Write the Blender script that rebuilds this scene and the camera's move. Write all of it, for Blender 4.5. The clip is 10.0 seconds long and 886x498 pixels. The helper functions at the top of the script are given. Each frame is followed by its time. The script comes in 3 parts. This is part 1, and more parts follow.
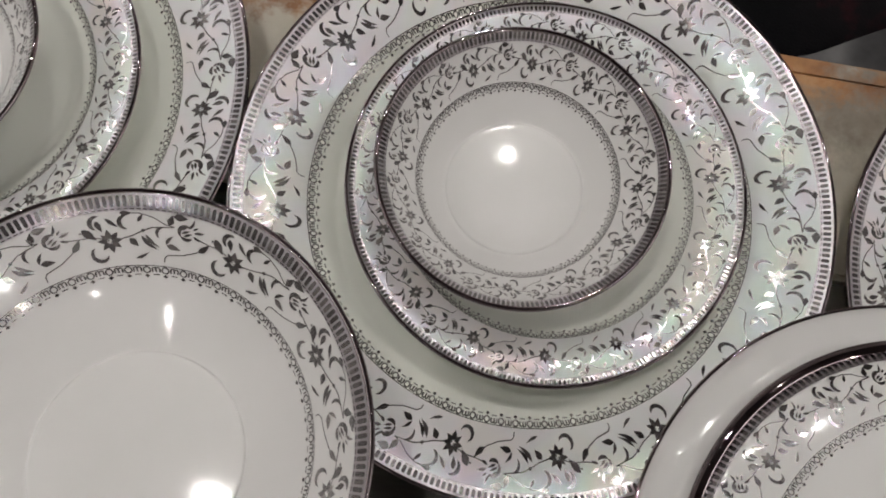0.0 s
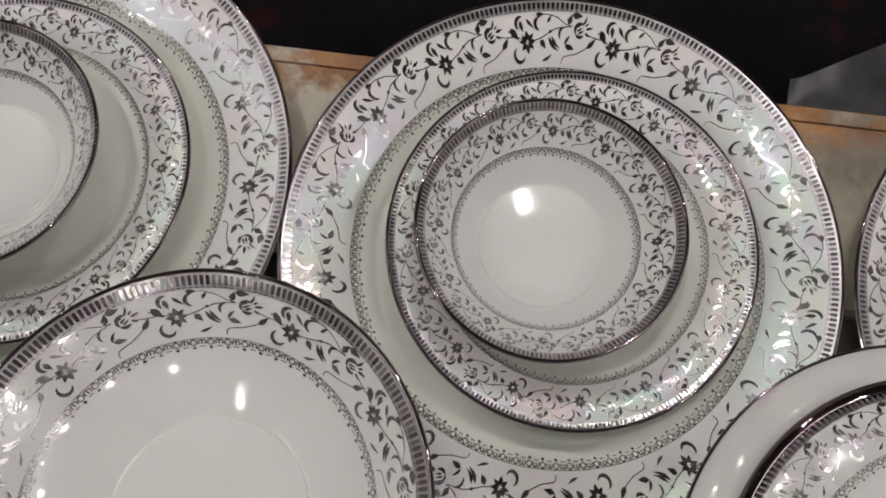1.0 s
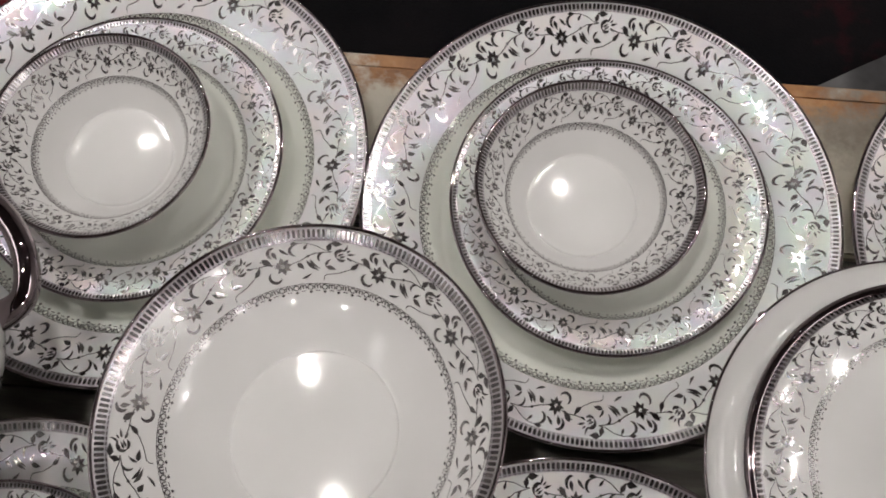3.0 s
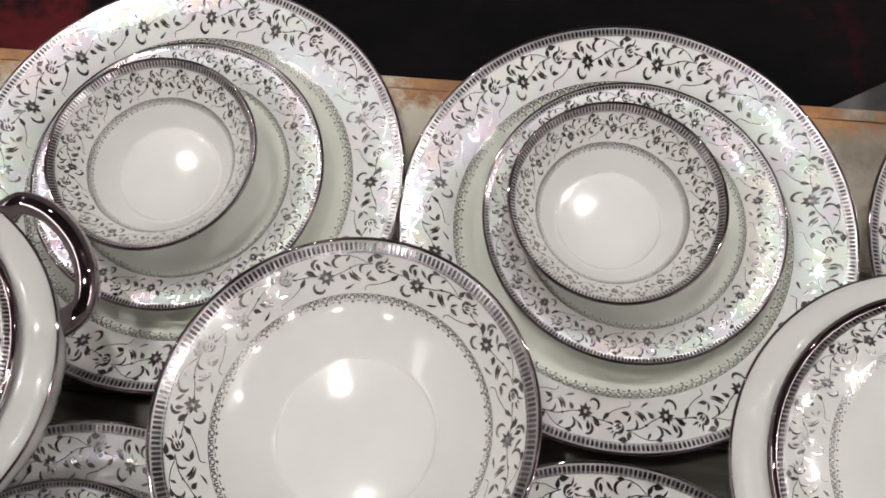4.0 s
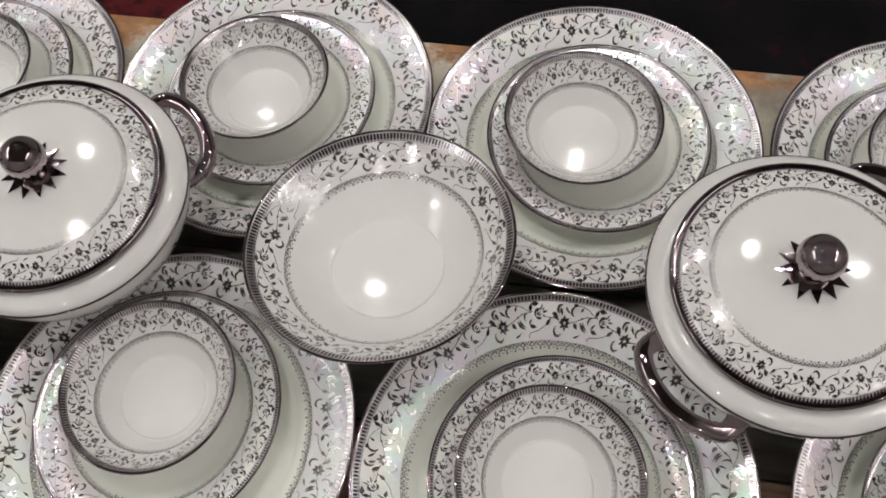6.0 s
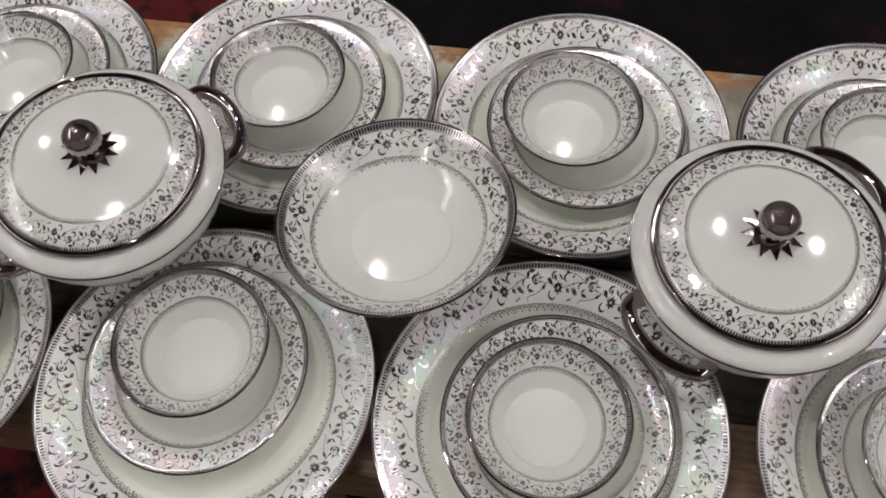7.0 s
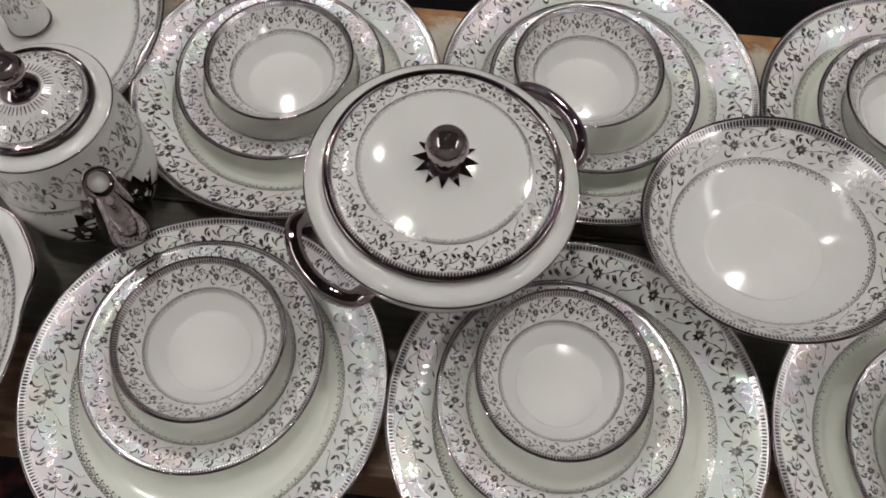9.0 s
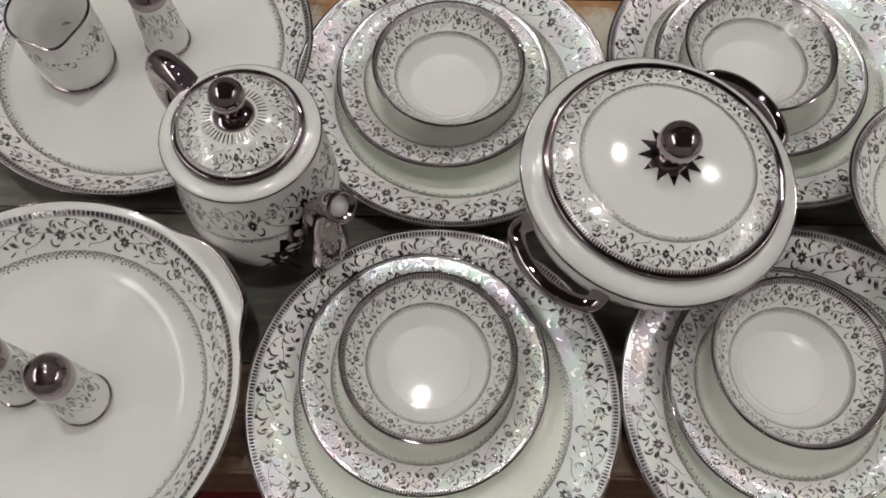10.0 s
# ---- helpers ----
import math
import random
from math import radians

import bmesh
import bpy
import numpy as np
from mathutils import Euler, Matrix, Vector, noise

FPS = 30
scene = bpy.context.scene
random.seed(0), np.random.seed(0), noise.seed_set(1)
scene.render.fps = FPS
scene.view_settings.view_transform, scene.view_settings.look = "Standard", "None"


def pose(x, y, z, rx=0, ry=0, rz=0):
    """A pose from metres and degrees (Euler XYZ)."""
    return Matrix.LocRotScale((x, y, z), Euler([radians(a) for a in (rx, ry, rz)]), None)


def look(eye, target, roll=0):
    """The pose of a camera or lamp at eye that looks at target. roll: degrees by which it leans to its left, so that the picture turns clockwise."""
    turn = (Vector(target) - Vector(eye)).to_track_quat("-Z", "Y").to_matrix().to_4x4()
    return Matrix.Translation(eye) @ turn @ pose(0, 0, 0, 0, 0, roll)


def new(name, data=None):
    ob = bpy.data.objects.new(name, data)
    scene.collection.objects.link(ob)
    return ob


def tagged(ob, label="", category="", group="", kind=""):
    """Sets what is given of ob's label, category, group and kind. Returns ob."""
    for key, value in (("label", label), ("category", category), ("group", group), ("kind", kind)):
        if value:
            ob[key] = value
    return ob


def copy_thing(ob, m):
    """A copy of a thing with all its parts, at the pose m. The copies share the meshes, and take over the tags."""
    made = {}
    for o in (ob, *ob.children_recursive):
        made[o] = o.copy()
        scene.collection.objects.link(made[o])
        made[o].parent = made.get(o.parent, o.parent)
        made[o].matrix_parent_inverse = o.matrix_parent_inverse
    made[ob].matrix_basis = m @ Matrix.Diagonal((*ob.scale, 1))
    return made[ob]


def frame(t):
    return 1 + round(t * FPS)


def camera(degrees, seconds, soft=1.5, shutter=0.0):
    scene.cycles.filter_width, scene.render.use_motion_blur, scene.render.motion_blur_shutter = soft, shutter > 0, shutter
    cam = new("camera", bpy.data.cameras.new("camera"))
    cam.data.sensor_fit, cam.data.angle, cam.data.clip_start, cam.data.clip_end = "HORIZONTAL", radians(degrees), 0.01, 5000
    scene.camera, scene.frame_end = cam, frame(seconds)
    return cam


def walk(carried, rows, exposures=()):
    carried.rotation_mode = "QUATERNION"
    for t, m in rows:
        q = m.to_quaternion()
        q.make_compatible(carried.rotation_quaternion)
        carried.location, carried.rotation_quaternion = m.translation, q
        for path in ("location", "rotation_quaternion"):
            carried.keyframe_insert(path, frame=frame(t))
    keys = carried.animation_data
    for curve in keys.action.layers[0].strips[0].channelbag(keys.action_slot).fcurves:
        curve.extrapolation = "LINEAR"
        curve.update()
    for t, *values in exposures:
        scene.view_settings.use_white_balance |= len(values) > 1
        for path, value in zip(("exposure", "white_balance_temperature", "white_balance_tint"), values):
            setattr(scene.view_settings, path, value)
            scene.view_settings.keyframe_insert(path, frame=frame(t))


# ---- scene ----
cam = camera(55.5, 10.0, 1.85)
PATH = [
    (0, (0.0503, 0.0057, 1.1338), (0.0513, 0.4541, -0.7121), 9.6),
    (0.5, (0.037, 0.0133, 1.1528), (0.037, 0.4864, -0.6864), 7.5),
    (1, (0.0314, 0.0123, 1.1652), (0.0247, 0.5121, -0.6683), 5.9),
    (1.5, (0.0333, 0.0057, 1.1775), (0.0123, 0.5206, -0.6513), 3.6),
    (2, (0.0361, -0.0095, 1.1937), (0.0019, 0.5367, -0.6256), 1.8),
    (2.5, (0.0276, -0.0333, 1.206), (-0.0209, 0.5311, -0.6076), 0),
    (3.8, (0.0076, -0.0655, 1.244), (-0.0855, 0.5567, -0.5486), -3.5),
    (4, (0.0057, -0.0655, 1.2449), (-0.0912, 0.5614, -0.5458), -3.6),
    (4.5, (0.0019, -0.0703, 1.2525), (-0.1197, 0.5766, -0.5296), -5.2),
    (5, (0.0142, -0.0978, 1.263), (-0.1349, 0.5928, -0.5002), -6.1),
    (5.5, (0.0437, -0.1815, 1.3105), (-0.1492, 0.5643, -0.427), -7.1),
    (5.7, (0.056, -0.2175, 1.3333), (-0.1577, 0.5481, -0.3919), -7.6),
    (6.8, (0.056, -0.323, 1.4131), (-0.1368, 0.5026, -0.2874), -4.9),
    (7, (0.0418, -0.3334, 1.4198), (-0.1216, 0.5063, -0.2769), -3.4),
    (7.5, (-0.0503, -0.3553, 1.4074), (-0.1216, 0.5178, -0.2788), 0.5),
    (8, (-0.1995, -0.3676, 1.3931), (-0.2251, 0.5007, -0.2969), 2.4),
    (8.5, (-0.2546, -0.3486, 1.3656), (-0.3087, 0.4864, -0.3406), 1.6),
    (9, (-0.2707, -0.3135, 1.3694), (-0.3572, 0.495, -0.3482), -0.1),
    (9.5, (-0.3344, -0.3049, 1.3647), (-0.3923, 0.4854, -0.3624), -0.4),
    (9.8, (-0.414, -0.3049, 1.3659), (-0.4343, 0.4762, -0.3661), 0.5),
    (10, (-0.4569, -0.3049, 1.3666), (-0.4569, 0.4712, -0.3681), 1),
]
EXPOSURES = [(0, 0.72, 6500, 12), (1.5, 0.74, 6500, 12), (2, 0.88, 6500, 13), (2.5, 0.84, 6500, 13), (3.8, 1.12, 6500, 12), (4.2, 1.28, 6500, 11),
             (4.8, 1.45, 6500, 11), (5.5, 1.20, 6500, 12), (6.8, 0.92, 6500, 11), (8, 0.82, 6500, 10), (9.5, 0.76, 6500, 10), (10, 0.84, 6500, 9)]
walk(cam, [(t, look(eye, target, roll)) for t, eye, target, roll in PATH], EXPOSURES)

# ---- light ----
world = bpy.data.worlds.new("hall")
scene.world = world
world.use_nodes = True
world.node_tree.nodes["Background"].inputs[0].default_value = (1.0, 0.97, 0.935, 1)
world.node_tree.nodes["Background"].inputs[1].default_value = 0.12
LAMP = 430.0      # strength of the round downlights
FILL = 2.6       # strength of the added fill panels on the ceiling
TOP = 0.75        # height of the display bench


# ---- materials ----
def material(name, color=(0.8, 0.8, 0.8), rough=0.5, metal=0.0, **extra):
    m = bpy.data.materials.new(name)
    m.use_nodes = True
    b = m.node_tree.nodes["Principled BSDF"]
    b.inputs["Base Color"].default_value = (*color, 1)
    b.inputs["Roughness"].default_value = rough
    b.inputs["Metallic"].default_value = metal
    for k, v in extra.items():
        b.inputs[k.replace("_", " ")].default_value = v
    return m, m.node_tree.nodes, m.node_tree.links, b


def noise_tex(n, l, scale, detail=4, rough=0.6, stretch=None):
    c = n.new("ShaderNodeTexCoord")
    t = n.new("ShaderNodeTexNoise")
    t.inputs["Scale"].default_value, t.inputs["Detail"].default_value, t.inputs["Roughness"].default_value = scale, detail, rough
    if stretch:
        mp = n.new("ShaderNodeMapping")
        mp.inputs["Scale"].default_value = stretch
        l.new(c.outputs["Object"], mp.inputs["Vector"])
        l.new(mp.outputs[0], t.inputs["Vector"])
    else:
        l.new(c.outputs["Object"], t.inputs["Vector"])
    return t


def ramp(n, l, src, stops):
    r = n.new("ShaderNodeValToRGB")
    e = r.color_ramp.elements
    while len(e) < len(stops):
        e.new(0.5)
    for q, (pos, col) in zip(e, stops):
        q.position, q.color = pos, (*col, 1)
    l.new(src, r.inputs[0])
    return r


def bump(n, l, b, src, strength, distance):
    k = n.new("ShaderNodeBump")
    k.inputs["Strength"].default_value, k.inputs["Distance"].default_value = strength, distance
    l.new(src, k.inputs["Height"])
    l.new(k.outputs[0], b.inputs["Normal"])


def china(name, dark, light, rough):
    m, n, l, b = material(name, light, rough, IOR=1.52)
    t = noise_tex(n, l, 14, 3)
    l.new(ramp(n, l, t.outputs[0], [(0.3, dark), (0.7, light)]).outputs[0], b.inputs["Base Color"])
    w = noise_tex(n, l, 90, 2)
    bump(n, l, b, w.outputs[0], 0.05, 0.0006)
    return m


CHINA = china("bone_china", (0.715, 0.71, 0.69), (0.76, 0.75, 0.735), 0.10)
CREAM = china("cream_glaze", (0.79, 0.81, 0.745), (0.835, 0.85, 0.785), 0.10)
PEARL, pn, pl, pb = material("pearl_lustre", (0.80, 0.79, 0.775), 0.30, IOR=1.5, Coat_Weight=0.10, Coat_Roughness=0.12, Thin_Film_Thickness=380.0, Thin_Film_IOR=1.65)
pt = noise_tex(pn, pl, 60, 3)
bump(pn, pl, pb, pt.outputs[0], 0.24, 0.0010)
film = pn.new("ShaderNodeMapRange")
pl.new(noise_tex(pn, pl, 22, 2).outputs[0], film.inputs["Value"])
for k, v in (("From Min", 0.3), ("From Max", 0.7), ("To Min", 290.0), ("To Max", 440.0)):
    film.inputs[k].default_value = v
pl.new(film.outputs[0], pb.inputs["Thin Film Thickness"])


def platinum(name, dark, light, rough):
    m, n, l, b = material(name, light, rough, 1.0)
    t = noise_tex(n, l, 45, 4)
    l.new(ramp(n, l, t.outputs[0], [(0.35, dark), (0.65, light)]).outputs[0], b.inputs["Base Color"])
    q = noise_tex(n, l, 160, 3)
    bump(n, l, b, q.outputs[0], 0.10, 0.0008)
    return m


PLATINUM = platinum("platinum_print", (0.22, 0.20, 0.205), (0.38, 0.355, 0.36), 0.20)
# each leaf of the print has its own glint put into its base colour, at random
qn, ql = PLATINUM.node_tree.nodes, PLATINUM.node_tree.links
geo = qn.new("ShaderNodeNewGeometry")
glint_tone = ramp(qn, ql, geo.outputs["Random Per Island"], [(0.0, (0.12, 0.11, 0.11)), (0.55, (0.30, 0.31, 0.305)), (0.8, (0.50, 0.48, 0.46)), (1.0, (0.68, 0.655, 0.64))])
# blends the painted glint half and half with the metal's own colour
mottled = qn.new("ShaderNodeMix")
mottled.data_type = "RGBA"
mottled.inputs["Factor"].default_value = 0.5
pb2 = qn["Principled BSDF"]
ql.new(pb2.inputs["Base Color"].links[0].from_socket, mottled.inputs["A"])
ql.new(glint_tone.outputs[0], mottled.inputs["B"])
ql.new(mottled.outputs["Result"], pb2.inputs["Base Color"])
SATIN = platinum("satin_platinum", (0.52, 0.49, 0.51), (0.66, 0.63, 0.65), 0.34)
CHROME = platinum("polished_platinum", (0.30, 0.25, 0.26), (0.42, 0.36, 0.375), 0.04)

# worn paint over wood, with orange rust stains
PAINT, n, l, b = material("worn_paint", rough=0.6)
t1 = noise_tex(n, l, 7, 8, 0.65)
base = ramp(n, l, t1.outputs[0], [(0.25, (0.12, 0.095, 0.075)), (0.38, (0.30, 0.26, 0.21)), (0.48, (0.56, 0.52, 0.43)), (0.75, (0.72, 0.67, 0.57))])
t2 = noise_tex(n, l, 11, 6, 0.7)
pos, xyz, edge = n.new("ShaderNodeTexCoord"), n.new("ShaderNodeSeparateXYZ"), n.new("ShaderNodeMapRange")
l.new(pos.outputs["Object"], xyz.inputs[0])
l.new(xyz.outputs["Y"], edge.inputs["Value"])
for k, v in (("From Min", 0.172), ("From Max", 0.220), ("To Min", -0.14), ("To Max", 0.12)):
    edge.inputs[k].default_value = v
add = n.new("ShaderNodeMath")
l.new(t2.outputs[0], add.inputs[0])
l.new(edge.outputs[0], add.inputs[1])
mask = ramp(n, l, add.outputs[0], [(0.49, (0, 0, 0)), (0.59, (0.92, 0.92, 0.92))])
rust = ramp(n, l, noise_tex(n, l, 40, 5).outputs[0], [(0.3, (0.20, 0.075, 0.028)), (0.55, (0.44, 0.20, 0.065)), (0.75, (0.58, 0.36, 0.18))])
mx = n.new("ShaderNodeMix")
mx.data_type = "RGBA"
l.new(mask.outputs[0], mx.inputs["Factor"])
l.new(base.outputs[0], mx.inputs["A"])
l.new(rust.outputs[0], mx.inputs["B"])
l.new(mx.outputs["Result"], b.inputs["Base Color"])
bump(n, l, b, t1.outputs[0], 0.4, 0.002)


def wood(name, stops, rough=0.5):
    m, n, l, b = material(name, rough=rough)
    t = noise_tex(n, l, 12, 8, 0.7, (1, 9, 9))
    l.new(ramp(n, l, t.outputs[0], stops).outputs[0], b.inputs["Base Color"])
    bump(n, l, b, t.outputs[0], 0.35, 0.0015)
    return m


WOOD = wood("brown_wood", [(0.25, (0.07, 0.038, 0.025)), (0.5, (0.19, 0.115, 0.075)), (0.7, (0.34, 0.24, 0.16))])
GREY = wood("grey_worn_wood", [(0.25, (0.065, 0.060, 0.048)), (0.5, (0.115, 0.108, 0.09)), (0.75, (0.19, 0.182, 0.155))])

def carpet(name, stops):
    m, n, l, b = material(name, rough=0.95, Specular_IOR_Level=0.12)
    t = noise_tex(n, l, 5.5, 4)
    l.new(ramp(n, l, t.outputs[0], stops).outputs[0], b.inputs["Base Color"])
    w = noise_tex(n, l, 260, 2)
    bump(n, l, b, w.outputs[0], 0.6, 0.004)
    return m


CARPET = carpet("black_carpet", [(0.40, (0.004, 0.004, 0.005)), (0.60, (0.007, 0.006, 0.007)), (0.66, (0.020, 0.006, 0.008)), (0.75, (0.028, 0.006, 0.008))])
RUNNER = carpet("red_patterned_carpet", [(0.42, (0.008, 0.006, 0.008)), (0.47, (0.03, 0.010, 0.012)), (0.52, (0.095, 0.014, 0.016)), (0.75, (0.13, 0.018, 0.02))])
WALL = china("hall_wall", (0.38, 0.36, 0.35), (0.47, 0.445, 0.435), 0.8)
CEILING = china("hall_ceiling", (0.15, 0.125, 0.125), (0.19, 0.16, 0.16), 0.8)
SHEET, n, l, b = material("grey_plastic_sheet", (0.20, 0.20, 0.21), 0.35)
t1 = noise_tex(n, l, 8, 4)
l.new(ramp(n, l, t1.outputs[0], [(0.35, (0.025, 0.025, 0.026)), (0.7, (0.10, 0.098, 0.10))]).outputs[0], b.inputs["Base Color"])


def glow(name, color, strength):
    m = bpy.data.materials.new(name)
    m.use_nodes = True
    n = m.node_tree.nodes
    n.clear()
    e, o = n.new("ShaderNodeEmission"), n.new("ShaderNodeOutputMaterial")
    e.inputs[0].default_value, e.inputs[1].default_value = (*color, 1), strength
    m.node_tree.links.new(e.outputs[0], o.inputs[0])
    return m


LAMP_GLOW = glow("downlight_glow", (1.0, 0.965, 0.915), LAMP)
FILL_GLOW = glow("fill_glow", (1.0, 0.97, 0.94), FILL)


# ---- mesh helpers ----
def link(name, bm, mat, parent=None, label="", smooth=True):
    me = bpy.data.meshes.new(name)
    bmesh.ops.recalc_face_normals(bm, faces=bm.faces)
    bm.to_mesh(me)
    bm.free()
    me.materials.append(mat)
    if smooth:
        me.shade_smooth()
    ob = new(name, me)
    ob.parent = parent
    if label:
        ob["label"] = label
    return ob


def part(name, bm, mat, parent, label="", smooth=True):
    return link(name, bm, mat, parent, label, smooth)


def sheet_part(name, verts, faces, mat, parent, label="", smooth=True):
    me = bpy.data.meshes.new(name)
    me.from_pydata(verts, [], faces)
    me.materials.append(mat)
    if smooth:
        me.shade_smooth()
    ob = new(name, me)
    ob.parent = parent
    if label:
        ob["label"] = label
    return ob


def box(x0, x1, y0, y1, z0, z1, bevel=0.0):
    bm = bmesh.new()
    bmesh.ops.create_cube(bm, size=1)
    bmesh.ops.transform(bm, matrix=Matrix.Translation(((x0 + x1) / 2, (y0 + y1) / 2, (z0 + z1) / 2)) @ Matrix.Diagonal((x1 - x0, y1 - y0, z1 - z0, 1)), verts=bm.verts)
    if bevel:
        bmesh.ops.bevel(bm, geom=bm.edges, offset=bevel, segments=2, affect="EDGES")
    return bm


def spline(pts, k=6):
    """Catmull-Rom through pts."""
    p = [Vector(q) for q in pts]
    p = [2 * p[0] - p[1], *p, 2 * p[-1] - p[-2]]
    out = []
    for i in range(1, len(p) - 2):
        for j in range(k):
            t = j / k
            out.append(0.5 * (2 * p[i] + (p[i + 1] - p[i - 1]) * t + (2 * p[i - 1] - 5 * p[i] + 4 * p[i + 1] - p[i + 2]) * t * t + (3 * p[i] - p[i - 1] - 3 * p[i + 1] + p[i + 2]) * t ** 3))
    return out + [p[-2]]


def lathe(profile, seg=96, wobble=None):
    """A turned solid from (r, z) pairs; a pair on the axis closes with a fan."""
    bm = bmesh.new()
    rings = []
    for r, z in profile:
        if r < 1e-6:
            rings.append([bm.verts.new((0, 0, z))])
        else:
            ring = []
            for i in range(seg):
                a = 2 * math.pi * i / seg
                q = r * (wobble(a, r, z) if wobble else 1)
                ring.append(bm.verts.new((q * math.cos(a), q * math.sin(a), z)))
            rings.append(ring)
    for a, b in zip(rings, rings[1:]):
        for i in range(seg):
            j = (i + 1) % seg
            if len(a) == 1 and len(b) == 1:
                continue
            if len(a) == 1:
                bm.faces.new((a[0], b[i], b[j]))
            elif len(b) == 1:
                bm.faces.new((a[i], b[0], a[j]))
            else:
                bm.faces.new((a[i], b[i], b[j], a[j]))
    return bm


def tube(path, radius, seg=14, flat=1.0, up=(0, 0, 1), hollow=0.0):
    """A closed tube along path; radius is a number or a function of 0..1. hollow: the share of the far end that is bored out."""
    bm = bmesh.new()
    rings = []
    m = len(path)
    for i, p in enumerate(path):
        d = (path[min(i + 1, m - 1)] - path[max(i - 1, 0)]).normalized()
        side = d.cross(Vector(up)).normalized()
        top = side.cross(d).normalized()
        r = radius(i / (m - 1)) if callable(radius) else radius
        rings.append([bm.verts.new(p + r * (math.cos(a) * side + flat * math.sin(a) * top)) for a in (2 * math.pi * k / seg for k in range(seg))])
    for a, b in zip(rings, rings[1:]):
        for i in range(seg):
            bm.faces.new((a[i], b[i], b[(i + 1) % seg], a[(i + 1) % seg]))
    bm.faces.new(rings[0])
    last = rings[-1]
    if hollow:
        back = path[-2] - path[-1]
        for share, depth in ((hollow, 0.0), (hollow * 0.9, 3.0)):
            ring = [bm.verts.new(path[-1] + (v.co - path[-1]) * share + back * depth) for v in rings[-1]]
            for i in range(seg):
                bm.faces.new((last[i], ring[i], ring[(i + 1) % seg], last[(i + 1) % seg]))
            last = ring
    bm.faces.new(last[::-1])
    return bm


class Surf:
    """The decorated side of a turned shape: points (r, z) in order, with the side on which its face lies."""

    def __init__(self, pts, sign=1):
        self.p, self.sign = [Vector(q) for q in pts], sign
        self.s = [0.0]
        for a, b in zip(self.p, self.p[1:]):
            self.s.append(self.s[-1] + (b - a).length)
        self.length = self.s[-1]

    def at(self, s):
        i = 0
        while i < len(self.p) - 2 and self.s[i + 1] < s:
            i += 1
        d = self.p[i + 1] - self.p[i]
        f = (s - self.s[i]) / d.length
        d.normalize()
        return self.p[i] + f * (self.p[i + 1] - self.p[i]), Vector((-d.y, d.x)) * self.sign

    def where_r(self, r):
        for i in range(len(self.p) - 1):
            a, b = self.p[i].x, self.p[i + 1].x
            if a <= r <= b and b > a:
                return self.s[i] + (r - a) / (b - a) * (self.s[i + 1] - self.s[i])
        return self.length

    def place(self, s, angle, off):
        q, nrm = self.at(s)
        q = q + nrm * off
        return (q.x * math.cos(angle), q.x * math.sin(angle), q.y)


# ---- printed ornament, as thin raised pieces in a box of width W and height 1 ----
def leaf(x, y, angle, length, width, bend=0.0):
    """A pointed leaf, widest before its middle."""
    c, s = math.cos(angle), math.sin(angle)
    out = []
    for t, w in ((0, 0), (0.16, 0.62), (0.36, 1), (0.62, 0.72), (1, 0), (0.62, -0.72), (0.36, -1), (0.16, -0.62)):
        u, v = (t - 0.5) * length * 1.18, w * width * 0.62 + bend * ((t - 0.5) ** 2 - 0.08) * length
        out.append((x + u * c - v * s, y + u * s + v * c))
    return out


def disc(x, y, r):
    return [(x + r * math.cos(a), y + r * math.sin(a)) for a in (math.pi * i / 4 for i in range(8))]


def stroke(pts, w):
    out = []
    for (x0, y0), (x1, y1) in zip(pts, pts[1:]):
        d = math.hypot(x1 - x0, y1 - y0) or 1
        nx, ny = -(y1 - y0) / d * w / 2, (x1 - x0) / d * w / 2
        out.append([(x0 - nx, y0 - ny), (x1 - nx, y1 - ny), (x1 + nx, y1 + ny), (x0 + nx, y0 + ny)])
    return out


def curl(x, y, r, a0, a1, w):
    """A crescent: thick in the middle, with pointed ends."""
    m, outer, inner = 9, [], []
    for i in range(m):
        t = i / (m - 1)
        a = a0 + (a1 - a0) * t
        k = 1.3 * w * math.sin(math.pi * t) ** 0.7
        outer.append((x + (r + k / 2) * math.cos(a), y + (r + k / 2) * math.sin(a)))
        inner.append((x + (r - k / 2) * math.cos(a), y + (r - k / 2) * math.sin(a)))
    return [[outer[i], outer[i + 1], inner[i + 1], inner[i]] for i in range(m - 1)]


